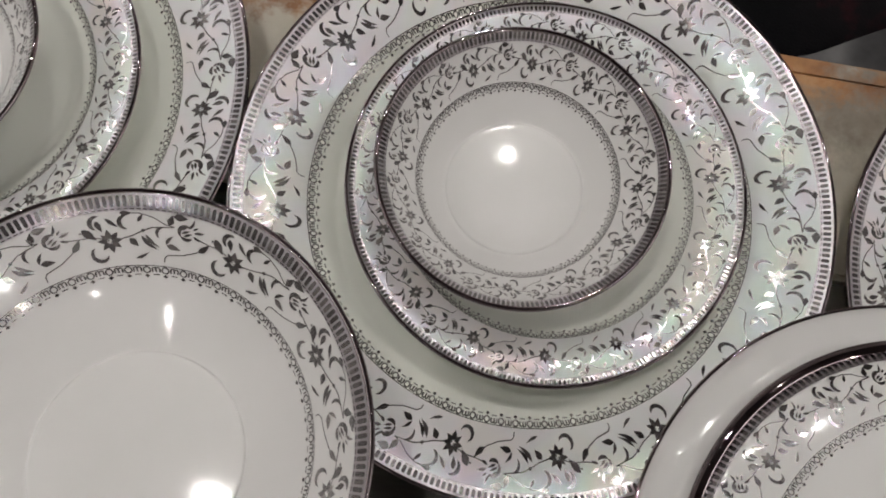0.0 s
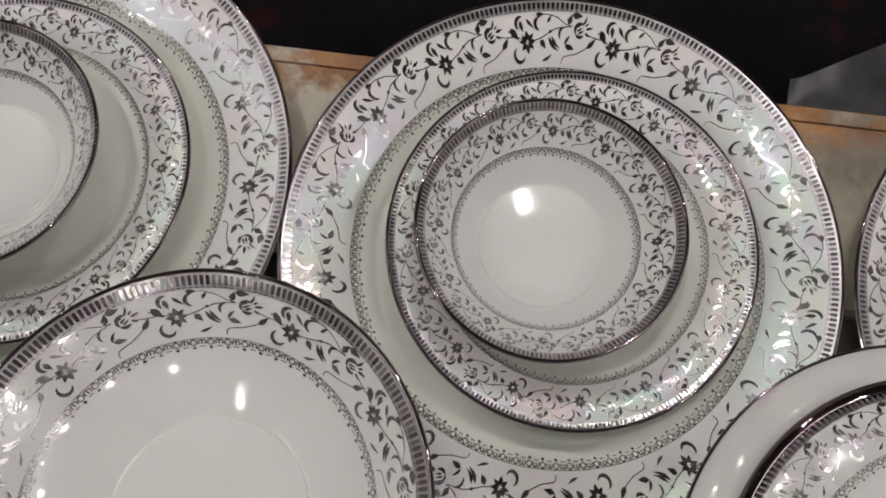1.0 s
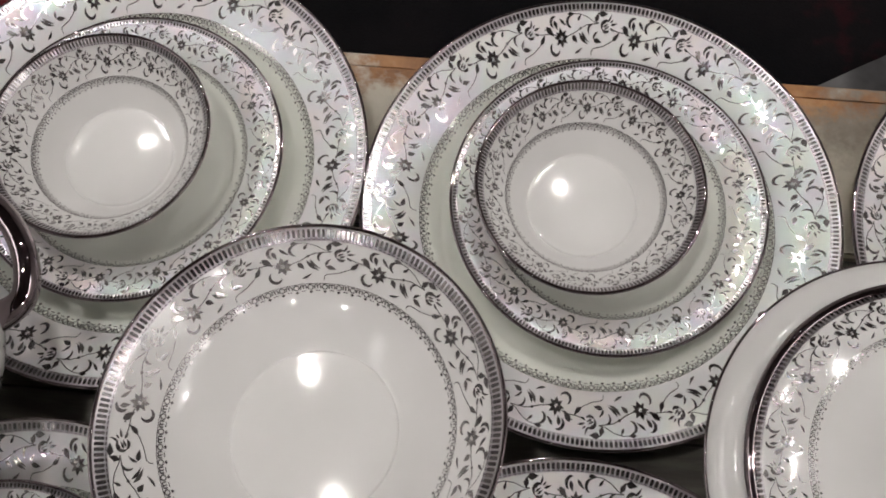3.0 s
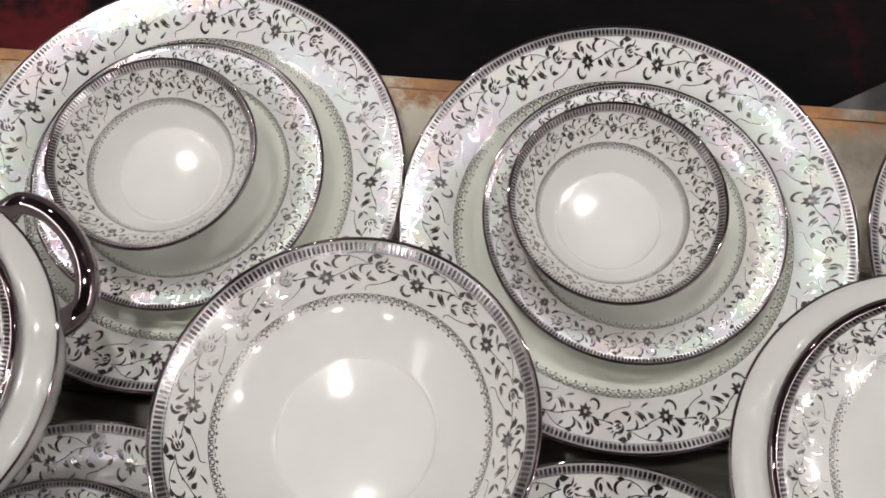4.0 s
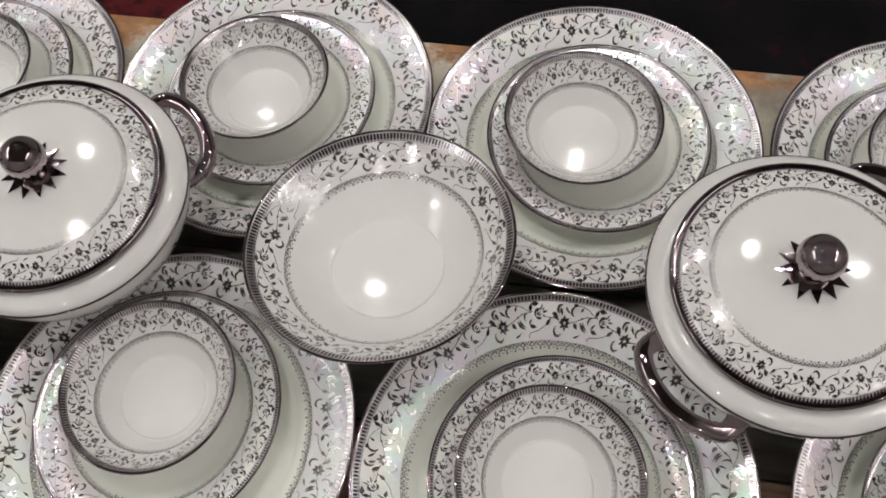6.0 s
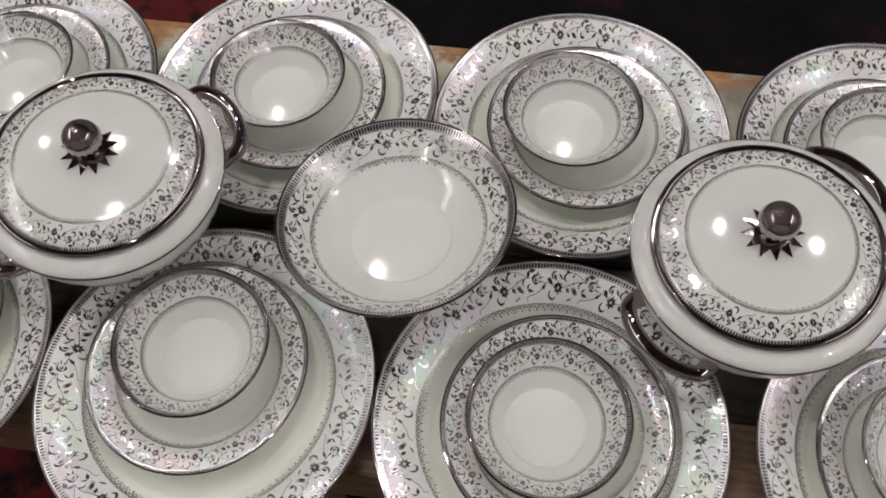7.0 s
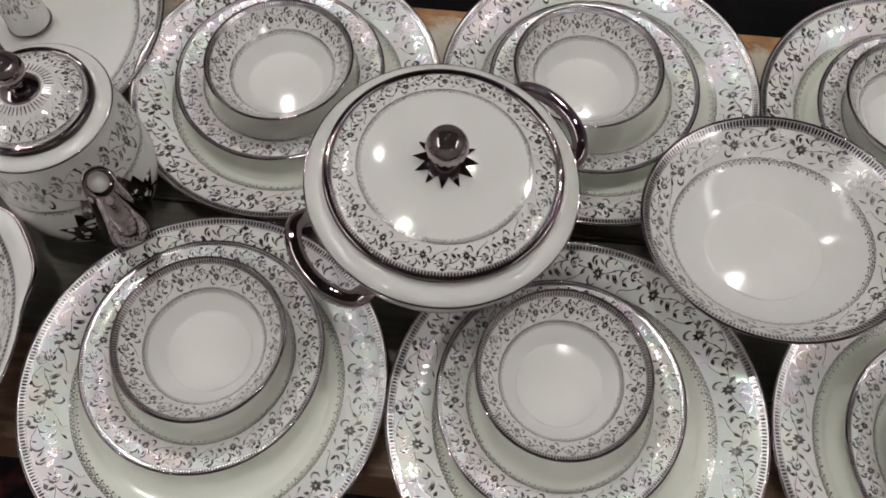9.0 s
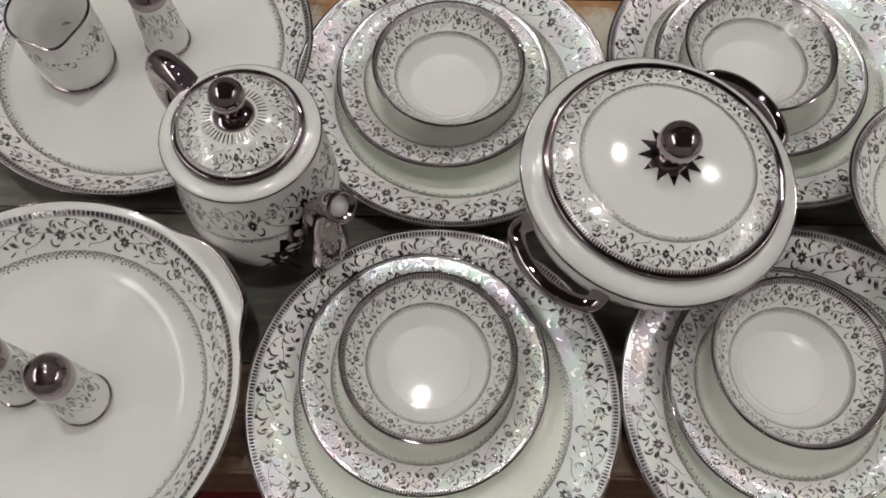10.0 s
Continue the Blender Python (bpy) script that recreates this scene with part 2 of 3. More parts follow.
def floral():
    """One repeat of the spray, clockwise from its blossom: curls, vine, leaves and a striped bud."""
    P = []
    # stems
    P += stroke([(0.17, 0.48), (0.42, 0.55), (0.61, 0.65), (0.78, 0.72), (1.16, 0.77)], 0.022)
    P += stroke([(0.36, 0.99), (0.58, 0.99), (0.80, 0.92), (1.00, 0.80), (1.16, 0.77)], 0.018)
    P += stroke([(0.95, 0.03), (0.96, 0.12), (1.02, 0.18), (1.33, 0.24), (1.56, 0.35), (1.72, 0.49)], 0.020)
    P += stroke([(1.53, 0.65), (1.72, 0.60), (2.02, 0.58), (2.26, 0.50)], 0.020)
    P.append(disc(0.61, 0.65, 0.035))
    P.append(disc(1.85, 0.70, 0.022))
    # blossom: pointed petals round an open heart
    for a, ln, w in ((1.62, 0.17, 0.100), (0.80, 0.17, 0.085), (0.10, 0.16, 0.085), (-0.65, 0.16, 0.085), (-1.50, 0.17, 0.100), (-2.35, 0.16, 0.080), (3.05, 0.16, 0.085), (2.35, 0.14, 0.070)):
        P.append(leaf((0.05 + ln / 2) * math.cos(a), 0.46 + (0.05 + ln / 2) * math.sin(a), a, ln, w))
    P.append(disc(-0.025, 0.475, 0.018))
    P.append(disc(0.03, 0.445, 0.016))
    # curls round the blossom and along the vine
    P += curl(-0.115, 0.83, 0.14, 1.3, 4.2, 0.062)
    P += curl(0.36, 0.81, 0.135, 1.5, 4.6, 0.058)
    P += curl(-0.23, 0.235, 0.15, 2.0, 6.0, 0.065)
    P += curl(0.985, 0.60, 0.145, 1.5, 3.9, 0.045)
    # bud: striped heart, closed sides and sepals
    P += curl(1.375, 0.70, 0.135, 0.9, 3.9, 0.060)
    P += curl(1.375, 0.70, 0.130, 3.7, 5.6, 0.055)
    P.append(leaf(1.36, 0.72, 0.5, 0.15, 0.045))
    P.append(leaf(1.40, 0.67, 0.5, 0.15, 0.045))
    P.append(leaf(1.335, 0.78, 0.5, 0.08, 0.030))
    P.append(leaf(1.47, 0.90, 1.15, 0.19, 0.042, 0.5))
    P.append(leaf(1.60, 0.76, 0.25, 0.17, 0.050))
    P.append(leaf(1.56, 0.63, -0.50, 0.13, 0.045))
    P.append(leaf(1.53, 0.83, 0.70, 0.10, 0.035))
    # leaves
    P.append(leaf(-0.32, 0.635, -0.90, 0.27, 0.125, 0.1))
    P.append(leaf(-0.125, 0.77, -1.30, 0.20, 0.085, 0.1))
    P.append(leaf(0.10, 0.81, -0.78, 0.24, 0.060, 0.2))
    P.append(leaf(0.36, 0.99, 0.0, 0.17, 0.085, 0.1))
    P.append(leaf(0.585, 0.90, 1.00, 0.16, 0.055))
    P.append(leaf(0.42, 0.41, -0.85, 0.19, 0.110))
    P.append(leaf(0.685, 0.39, -0.76, 0.34, 0.075, 0.5))
    P.append(leaf(0.745, 0.43, -0.80, 0.30, 0.060, 0.5))
    P.append(leaf(1.055, 0.50, 0.95, 0.21, 0.055, -0.5))
    P.append(leaf(1.14, 0.355, -0.22, 0.23, 0.100))
    P.append(leaf(1.71, 0.48, 0.85, 0.25, 0.095, 0.2))
    P.append(leaf(0.54, 0.14, 0.45, 0.27, 0.050, 0.3))
    P.append(leaf(1.10, 0.90, 1.25, 0.20, 0.100))
    P.append(leaf(1.055, 0.87, 2.1, 0.10, 0.045))
    P.append(leaf(1.27, 0.985, 0.0, 0.22, 0.120, 0.1))
    return P


W_REPEAT = 2.30
SPRAY = floral()
CHAIN = (stroke([(0, 0.97), (0.5, 0.97), (1, 0.97)], 0.06)
         + stroke([(0.50 + 0.19 * math.sin(k * math.pi / 5), 0.62 - 0.24 * math.cos(k * math.pi / 5)) for k in range(11)], 0.085)
         + stroke([(0.40, 0.97), (0.50, 0.84), (0.60, 0.97)], 0.07)
         + [[(0.5, 0.30), (0.36, 0.15), (0.5, 0), (0.64, 0.15)]] + stroke([(-0.17, 0.26), (0.17, 0.26)], 0.07)
         + stroke([(-0.20, 0.46), (-0.20, 0.80), (-0.04, 0.86), (0.0, 0.46)], 0.085) + stroke([(0.0, 0.78), (0.12, 0.86), (0.20, 0.76), (0.20, 0.46)], 0.085))
SLOT = [[(0.17, 0.28), (0.32, 0.18), (0.68, 0.18), (0.83, 0.28), (0.83, 0.88), (0.68, 0.97), (0.32, 0.97), (0.17, 0.88)],
        [(0.15, 0.0), (0.85, 0.0), (0.85, 0.08), (0.15, 0.08)]]


def printed(name, polys, width, repeats, surf, s0, s1, mat, parent, label="", off=0.00022):
    verts, faces = [], []
    for k in range(repeats):
        for poly in polys:
            i0 = len(verts)
            for x, y in poly:
                verts.append(surf.place(s0 + (s1 - s0) * y, -2 * math.pi * (k + x / width) / repeats, off))
            faces.append(tuple(range(i0 + len(poly) - 1, i0 - 1, -1)))
    return sheet_part(name, verts, faces, mat, parent, label, smooth=False)


def ring_band(name, surf, s0, s1, mat, parent, label="", off=0.0001, seg=120, steps=5):
    verts, faces = [], []
    for j in range(steps + 1):
        for i in range(seg):
            verts.append(surf.place(s0 + (s1 - s0) * j / steps, 2 * math.pi * i / seg, off))
    for j in range(steps):
        for i in range(seg):
            a, b = j * seg + i, j * seg + (i + 1) % seg
            faces.append((a, b, b + seg, a + seg))
    return sheet_part(name, verts, faces, mat, parent, label)


def lip(name, r, z, thick, mat, parent, label=""):
    """A thin rounded ring of metal over an edge."""
    prof = [(r + thick * math.cos(a), z + thick * math.sin(a)) for a in (2 * math.pi * i / 10 for i in range(10))]
    return part(name, lathe(prof + [prof[0]], 120), mat, parent, label)


def decorate(root, surf, R, repeats, slots, ladder, spray, chain, pearl=True, links=80):
    """ladder, spray and chain: (inner r, outer r) as shares of R."""
    w = surf.where_r
    if pearl:
        ring_band("lustre_band", surf, w(chain[1] * R), w(ladder[0] * R), PEARL, root, "pearly iridescent white lustre band", off=0.00008, steps=18)
    ring_band("rim_band", surf, w(ladder[0] * R), w(ladder[1] * R), SATIN, root, "satin platinum border band", off=0.00016, steps=8)
    printed("ladder_border", SLOT, 1, slots, surf, w((ladder[0] + 0.004) * R), w((ladder[1] - 0.006) * R), PLATINUM, root, "dark polished platinum ladder slots", off=0.00026)
    printed("floral_spray", SPRAY, W_REPEAT, repeats, surf, w(spray[0] * R), w(spray[1] * R), PLATINUM, root, "platinum vine print of blossoms, buds and leaves")
    n = int(links)
    printed("chain_border", CHAIN, 1, n, surf, w(chain[0] * R), w(chain[1] * R), PLATINUM, root, "fine platinum chain print", off=0.00030)


# ---- the place ----
def shell():
    for name, d in (("floor", (-3.5, 3.5, -3.5, 3.5, -0.1, 0)),):
        tagged(link(name, box(*d), CARPET, smooth=False), "black carpet floor", "floor", kind="structure")
    tagged(link("carpet_runner", box(-2.4, -0.50, -3.2, 3.2, 0.0, 0.006), RUNNER, smooth=False), "dark red and black patterned carpet runner", "carpet", kind="structure")
    tagged(link("ceiling", box(-3.6, 3.6, -3.6, 3.6, 3.4, 3.5), CEILING, smooth=False), "dark grey ceiling", "ceiling", kind="structure")
    for name, d in (("wall_north", (-3.6, 3.6, 3.5, 3.6, 0, 3.4)), ("wall_south", (-3.6, 3.6, -3.6, -3.5, 0, 3.4)),
                    ("wall_east", (3.5, 3.6, -3.5, 3.5, 0, 3.4)), ("wall_west", (-3.6, -3.5, -3.5, 3.5, 0, 3.4))):
        tagged(link(name, box(*d), WALL, smooth=False), "plain dark grey hall wall", "wall", kind="structure")


shell()


def downlight(x, y):
    root = tagged(new("downlight"), "round white ceiling downlight, lit", "ceiling light", "ceiling lights")
    root.location = (x, y, 3.4)
    part("housing", lathe([(0.038, 0), (0.055, 0), (0.055, -0.012), (0.038, -0.02), (0.038, 0)], 40), CHINA, root)
    part("diffuser", lathe([(0, -0.012), (0.037, -0.012), (0.037, -0.009), (0, -0.009)], 40), LAMP_GLOW, root, "glowing diffuser")
    return root


# an added, unseen panel whose broad dim light softens the shade between the plates
def fill_panel(x, y, lx, ly):
    root = tagged(new("fill_panel"), "dim glowing fill panel in a white frame, added to soften the light", "ceiling light", "ceiling panels")
    root.location = (x, y, 3.4)
    for a, b, c, d in ((-lx, lx, -ly - 0.03, -ly), (-lx, lx, ly, ly + 0.03), (-lx - 0.03, -lx, -ly - 0.03, ly + 0.03), (lx, lx + 0.03, -ly - 0.03, ly + 0.03)):
        part("frame", box(a, b, c, d, -0.03, 0), CHINA, root, smooth=False)
    part("diffuser", box(-lx, lx, -ly, ly, -0.02, -0.004), FILL_GLOW, root, "glowing diffuser", smooth=False)
    return root


# a ring of downlights round the bay, one over the bench, and long dim fill panels added by the side walls
for px, py in ((-2.3, 1.5), (-1.1, 1.45), (0.15, 1.4), (1.4, 1.3), (-0.6, 0.2), (-2.7, -0.9), (2.6, 0.3), (2.6, -1.4), (-1.7, -2.7), (0.0, -2.8), (1.7, -2.7)):
    downlight(px, py)
for px, py, lx, ly in ((-3.05, -0.6, 0.30, 1.5), (3.05, -0.4, 0.30, 1.3)):
    fill_panel(px, py, lx, ly)


def bench():
    root = tagged(new("display_bench"), "low worn wooden display bench with painted, rust-stained edge", "bench")
    y = [-0.208, -0.125, 0.0, 0.115, 0.221]
    for i, mat in enumerate((WOOD, GREY, GREY, PAINT)):
        part("plank", box(-1.35, 0.95, y[i] + 0.001, y[i + 1] - 0.001, TOP - 0.03, TOP - (0.0015 if i == 0 else 0), 0.0025), mat, root, smooth=False)
    part("back_rail", box(-1.35, 0.95, 0.2215, 0.233, TOP - 0.045, TOP - 0.007, 0.002), PAINT, root, smooth=False)
    part("apron", box(-1.33, 0.93, -0.204, -0.18, TOP - 0.12, TOP - 0.031, 0.002), WOOD, root, smooth=False)
    part("apron", box(-1.33, 0.93, 0.195, 0.218, TOP - 0.12, TOP - 0.031, 0.002), PAINT, root, smooth=False)
    for lx in (-1.28, -0.2, 0.88):
        for ly in (-0.15, 0.17):
            part("leg", box(lx - 0.03, lx + 0.03, ly - 0.03, ly + 0.03, 0, TOP - 0.031, 0.003), WOOD, root, smooth=False)


bench()


# ---- tableware ----
def plate(name, label, R, H, repeats, slots, links, well=0.68):
    root = tagged(new(name), label, "plate")
    top = spline([(0, 0.0048), (0.3 * R, 0.0049), (0.55 * R, 0.0053), (well * R - 0.004, 0.0068), (well * R + 0.003, 0.0105), (0.85 * R, 0.55 * H + 0.0058), (0.97 * R, H - 0.0012), (R - 0.0012, H - 0.0002)])
    under = [(R, H - 0.001), (R - 0.0008, H - 0.0024), (0.85 * R, 0.55 * H + 0.0022), (well * R + 0.002, 0.0055), (well * R - 0.006, 0.0035), (well * R - 0.0075, 0), (well * R - 0.010, 0), (well * R - 0.0115, 0.002), (0, 0.002)]
    part("body", lathe([(p.x, p.y) for p in top] + under, 112), CREAM, root, "cream-white glazed bone china")
    s = Surf(top)
    decorate(root, s, R, repeats, slots, (0.95, 0.990), (0.765, 0.942), (0.715, 0.757), links=links)
    lip("rim_line", R - 0.0006, H - 0.0007, 0.0009, CHROME, root, "polished platinum edge")
    return root


def rice_bowl(name, label, R, H, repeats, slots, foot=0.45, inner=0.67, floor=0.53, links=72, spray=(0.737, 0.917), chain=(0.676, 0.728)):
    root = tagged(new(name), label, "bowl")
    f = foot * R
    crown = 0.045 * floor * R    # the floor rises a little towards its middle
    top = spline([(0, 0.006 + crown), (0.25 * floor * R, 0.006 + 0.94 * crown), (0.5 * floor * R, 0.006 + 0.75 * crown), (0.75 * floor * R, 0.006 + 0.42 * crown), (0.92 * floor * R, 0.006 + 0.18 * crown), (floor * R, 0.0068), (inner * R, 0.0075 + 0.30 * (H - 0.0075)), (0.82 * R, 0.0075 + 0.62 * (H - 0.0075)), (0.93 * R, 0.0075 + 0.88 * (H - 0.0075)), (R - 0.0010, H - 0.0002)])
    under = [(R, H - 0.001), (R - 0.0005, H - 0.0025), (0.84 * R, 0.58 * H), (0.70 * R, 0.30 * H), (f + 0.004, 0.006), (f, 0.0035), (f, 0), (f - 0.003, 0), (f - 0.004, 0.003), (0, 0.003)]
    part("body", lathe([(p.x, p.y) for p in top] + under, 112), CHINA, root, "white glazed bone china")
    s = Surf(top)
    decorate(root, s, R, repeats, slots, (0.928, 0.985), spray, chain, pearl=False, links=links)
    lip("rim_line", R - 0.0006, H - 0.0007, 0.0011, CHROME, root, "polished platinum edge")
    return root


DINNER_R, SIDE_R, SMALL_R = 0.1335, 0.0905, 0.0625
dinner = plate("dinner_plate", "white china dinner plate with platinum vine border, on the bench", DINNER_R, 0.028, 16, 330, 100)
side = plate("side_plate", "smaller white china plate with platinum vine border, on a dinner plate", SIDE_R, 0.020, 15, 280, 84)
small = rice_bowl("small_bowl", "small white china bowl with platinum vine rim, stacked on plates", SMALL_R, 0.040, 12, 190)
for ob, g in ((dinner, "dinner plates"), (side, "side plates"), (small, "small bowls")):
    tagged(ob, group=g)

# each place setting: size of its dinner plate, then x, y and turn of dinner plate, side plate and small bowl
SETTINGS = [
    (1.015, (0.0868, 0.1245, 13), (0.092, 0.130, 13), (0.078, 0.129, 2)),
    (1.022, (-0.1835, 0.1345, 2.6), (-0.188, 0.137, 5), (-0.196, 0.137, 11)),
    (1.000, (-0.4510, 0.1100, 17.6), (-0.459, 0.122, 9), (-0.455, 0.117, 21)),
    (1.000, (0.3610, 0.1210, 7), (0.360, 0.122, 18), (0.356, 0.122, 8)),
    (1.030, (0.0820, -0.1525, 0.9), (0.088, -0.153, 2), (0.080, -0.155, 14)),
    (1.020, (-0.1925, -0.1545, 15.9), (-0.204, -0.141, 20), (-0.205, -0.131, 25)),
    (1.000, (-0.4620, -0.1575, 10.2), (-0.469, -0.135, 11), (-0.466, -0.132, 1)),
    (1.000, (0.3720, -0.1500, 19), (0.374, -0.148, 6), (0.370, -0.147, 17)),
]
FIRST = SETTINGS[0][0]
for i, (k, d, s, b) in enumerate(SETTINGS):
    for ob, (x, y, turn), z, size in ((dinner, d, TOP, k), (side, s, TOP + 0.0056, 1), (small, b, TOP + 0.0105, 1)):
        m = pose(x, y, z, 0, 0, turn) @ Matrix.Scale(size / FIRST if ob is dinner and i else size, 4)
        if i == 0:
            ob.matrix_basis = m
        else:
            copy_thing(ob, m)

serving = rice_bowl("serving_bowl", "large white china serving bowl with platinum vine rim on plate rims", 0.098, 0.048, 10, 226, foot=0.62, inner=0.68, floor=0.47, links=60, spray=(0.765, 0.922), chain=(0.716, 0.757))
serving.matrix_basis = pose(-0.0554, -0.0152, TOP + 0.030, -6, -4, 0) @ pose(0, 0, 0, 0, 0, 34.5)


def knob(root, z, r, label):
    part("knob", lathe([(0, z - r), (0.5 * r, z - 0.9 * r)] + [(r * math.cos(a), z + r * math.sin(a)) for a in (math.pi * (-0.28 + 0.78 * i / 14) for i in range(15))][:-1] + [(0, z + r)], 40), CHROME, root, label)


def casserole():
    root = tagged(new("casserole_dish"), "lidded white china casserole with dark platinum loop handles and ball knob", "casserole", "casseroles")
    R, zr = 0.0999, 0.064
    side_p = spline([(0.056, 0.003), (0.074, 0.009), (0.0885, 0.023), (0.0955, 0.040), (0.0980, 0.053), (R - 0.0008, zr - 0.004)])
    prof = [(0, 0.003), (0.050, 0.003), (0.052, 0), (0.055, 0)] + [(p.x, p.y) for p in side_p] + [(R, zr - 0.002), (R - 0.001, zr), (R - 0.004, zr + 0.0022), (0.090, zr + 0.0062), (0.085, zr + 0.007), (0.082, zr + 0.004), (0, zr + 0.002)]
    part("body", lathe(prof, 112), CHINA, root, "white china body with wide plain lip")
    s = Surf(side_p, -1)
    printed("floral_spray", SPRAY, W_REPEAT, 15, s, 0.30 * s.length, 0.76 * s.length, PLATINUM, root, "platinum vine print")
    printed("chain_border", CHAIN, 1, 80, s, 0.25 * s.length, 0.30 * s.length, PLATINUM, root)
    lip("rim_line", R, zr - 0.0022, 0.0009, CHROME, root, "thin platinum edge")
    for a in (42, 222):
        c = math.radians(a)
        pts = [(0.082, -0.033, 0.040), (0.095, -0.0365, 0.045), (0.106, -0.034, 0.048), (0.115, -0.019, 0.050), (0.118, 0, 0.050), (0.115, 0.019, 0.050), (0.106, 0.034, 0.048), (0.095, 0.0365, 0.045), (0.082, 0.033, 0.040)]
        path = [Vector((x * math.cos(c) - y * math.sin(c), x * math.sin(c) + y * math.cos(c), z)) for x, y, z in (tuple(p) for p in spline(pts, 5))]
        part("handle", tube(path, lambda t: 0.0062 + 0.0022 * abs(2 * t - 1) ** 3, 16), CHROME, root, "dark polished platinum loop handle")
    LR, lz = 0.0852, zr + 0.0095
    top = spline([(0, lz + 0.0155), (0.02, lz + 0.0152), (0.045, lz + 0.0132), (0.065, lz + 0.0095), (0.078, lz + 0.0050), (LR - 0.002, lz + 0.001)])
    lid = part("lid", lathe([(p.x, p.y) for p in top] + [(LR - 0.001, lz - 0.001), (LR - 0.004, lz - 0.002), (0.06, lz + 0.003), (0, lz + 0.010)], 112), CHINA, root, "domed white china lid")
    t = Surf(top)
    w = t.where_r
    ring_band("rim_band", t, w(0.935 * LR), w(0.966 * LR), SATIN, lid, off=0.00016)
    printed("ladder_border", SLOT, 1, 230, t, w(0.938 * LR), w(0.964 * LR), PLATINUM, lid, off=0.00026)
    printed("floral_spray", SPRAY, W_REPEAT, 15, t, w(0.745 * LR), w(0.925 * LR), PLATINUM, lid)
    printed("chain_border", CHAIN, 1, 84, t, w(0.69 * LR), w(0.735 * LR), PLATINUM, lid)
    lip("lid_edge", LR - 0.0012, lz + 0.0008, 0.0026, CHROME, lid, "rounded dark platinum lid edge")
    # pointed collar of leaves under the knob
    v, f = [(0, 0, lz + 0.0182)], []
    for i in range(24):
        a = 2 * math.pi * i / 24
        r = 0.0235 if i % 2 == 0 else 0.0145
        v.append((r * math.cos(a), r * math.sin(a), lz + (0.0156 if i % 2 == 0 else 0.0168)))
    for i in range(24):
        f.append((0, 1 + i, 1 + (i + 1) % 24))
    sheet_part("leaf_collar", v, f, CHROME, lid, "pointed dark platinum leaf collar", smooth=False)
    part("stem", lathe([(0, lz + 0.0155), (0.0105, lz + 0.0160), (0.0075, lz + 0.0195), (0.0085, lz + 0.0215), (0, lz + 0.022)], 28), CHROME, lid)
    knob(lid, lz + 0.0335, 0.0150, "dark polished platinum ball knob")
    return root


cas = casserole()
cas.matrix_basis = pose(-0.3074, -0.0067, TOP + 0.0275, 0.9, 3.8, 0)
copy_thing(cas, pose(0.2312, -0.0150, TOP + 0.0265, 0.3, -2.5, 0) @ pose(0, 0, 0, 0, 0, 5))


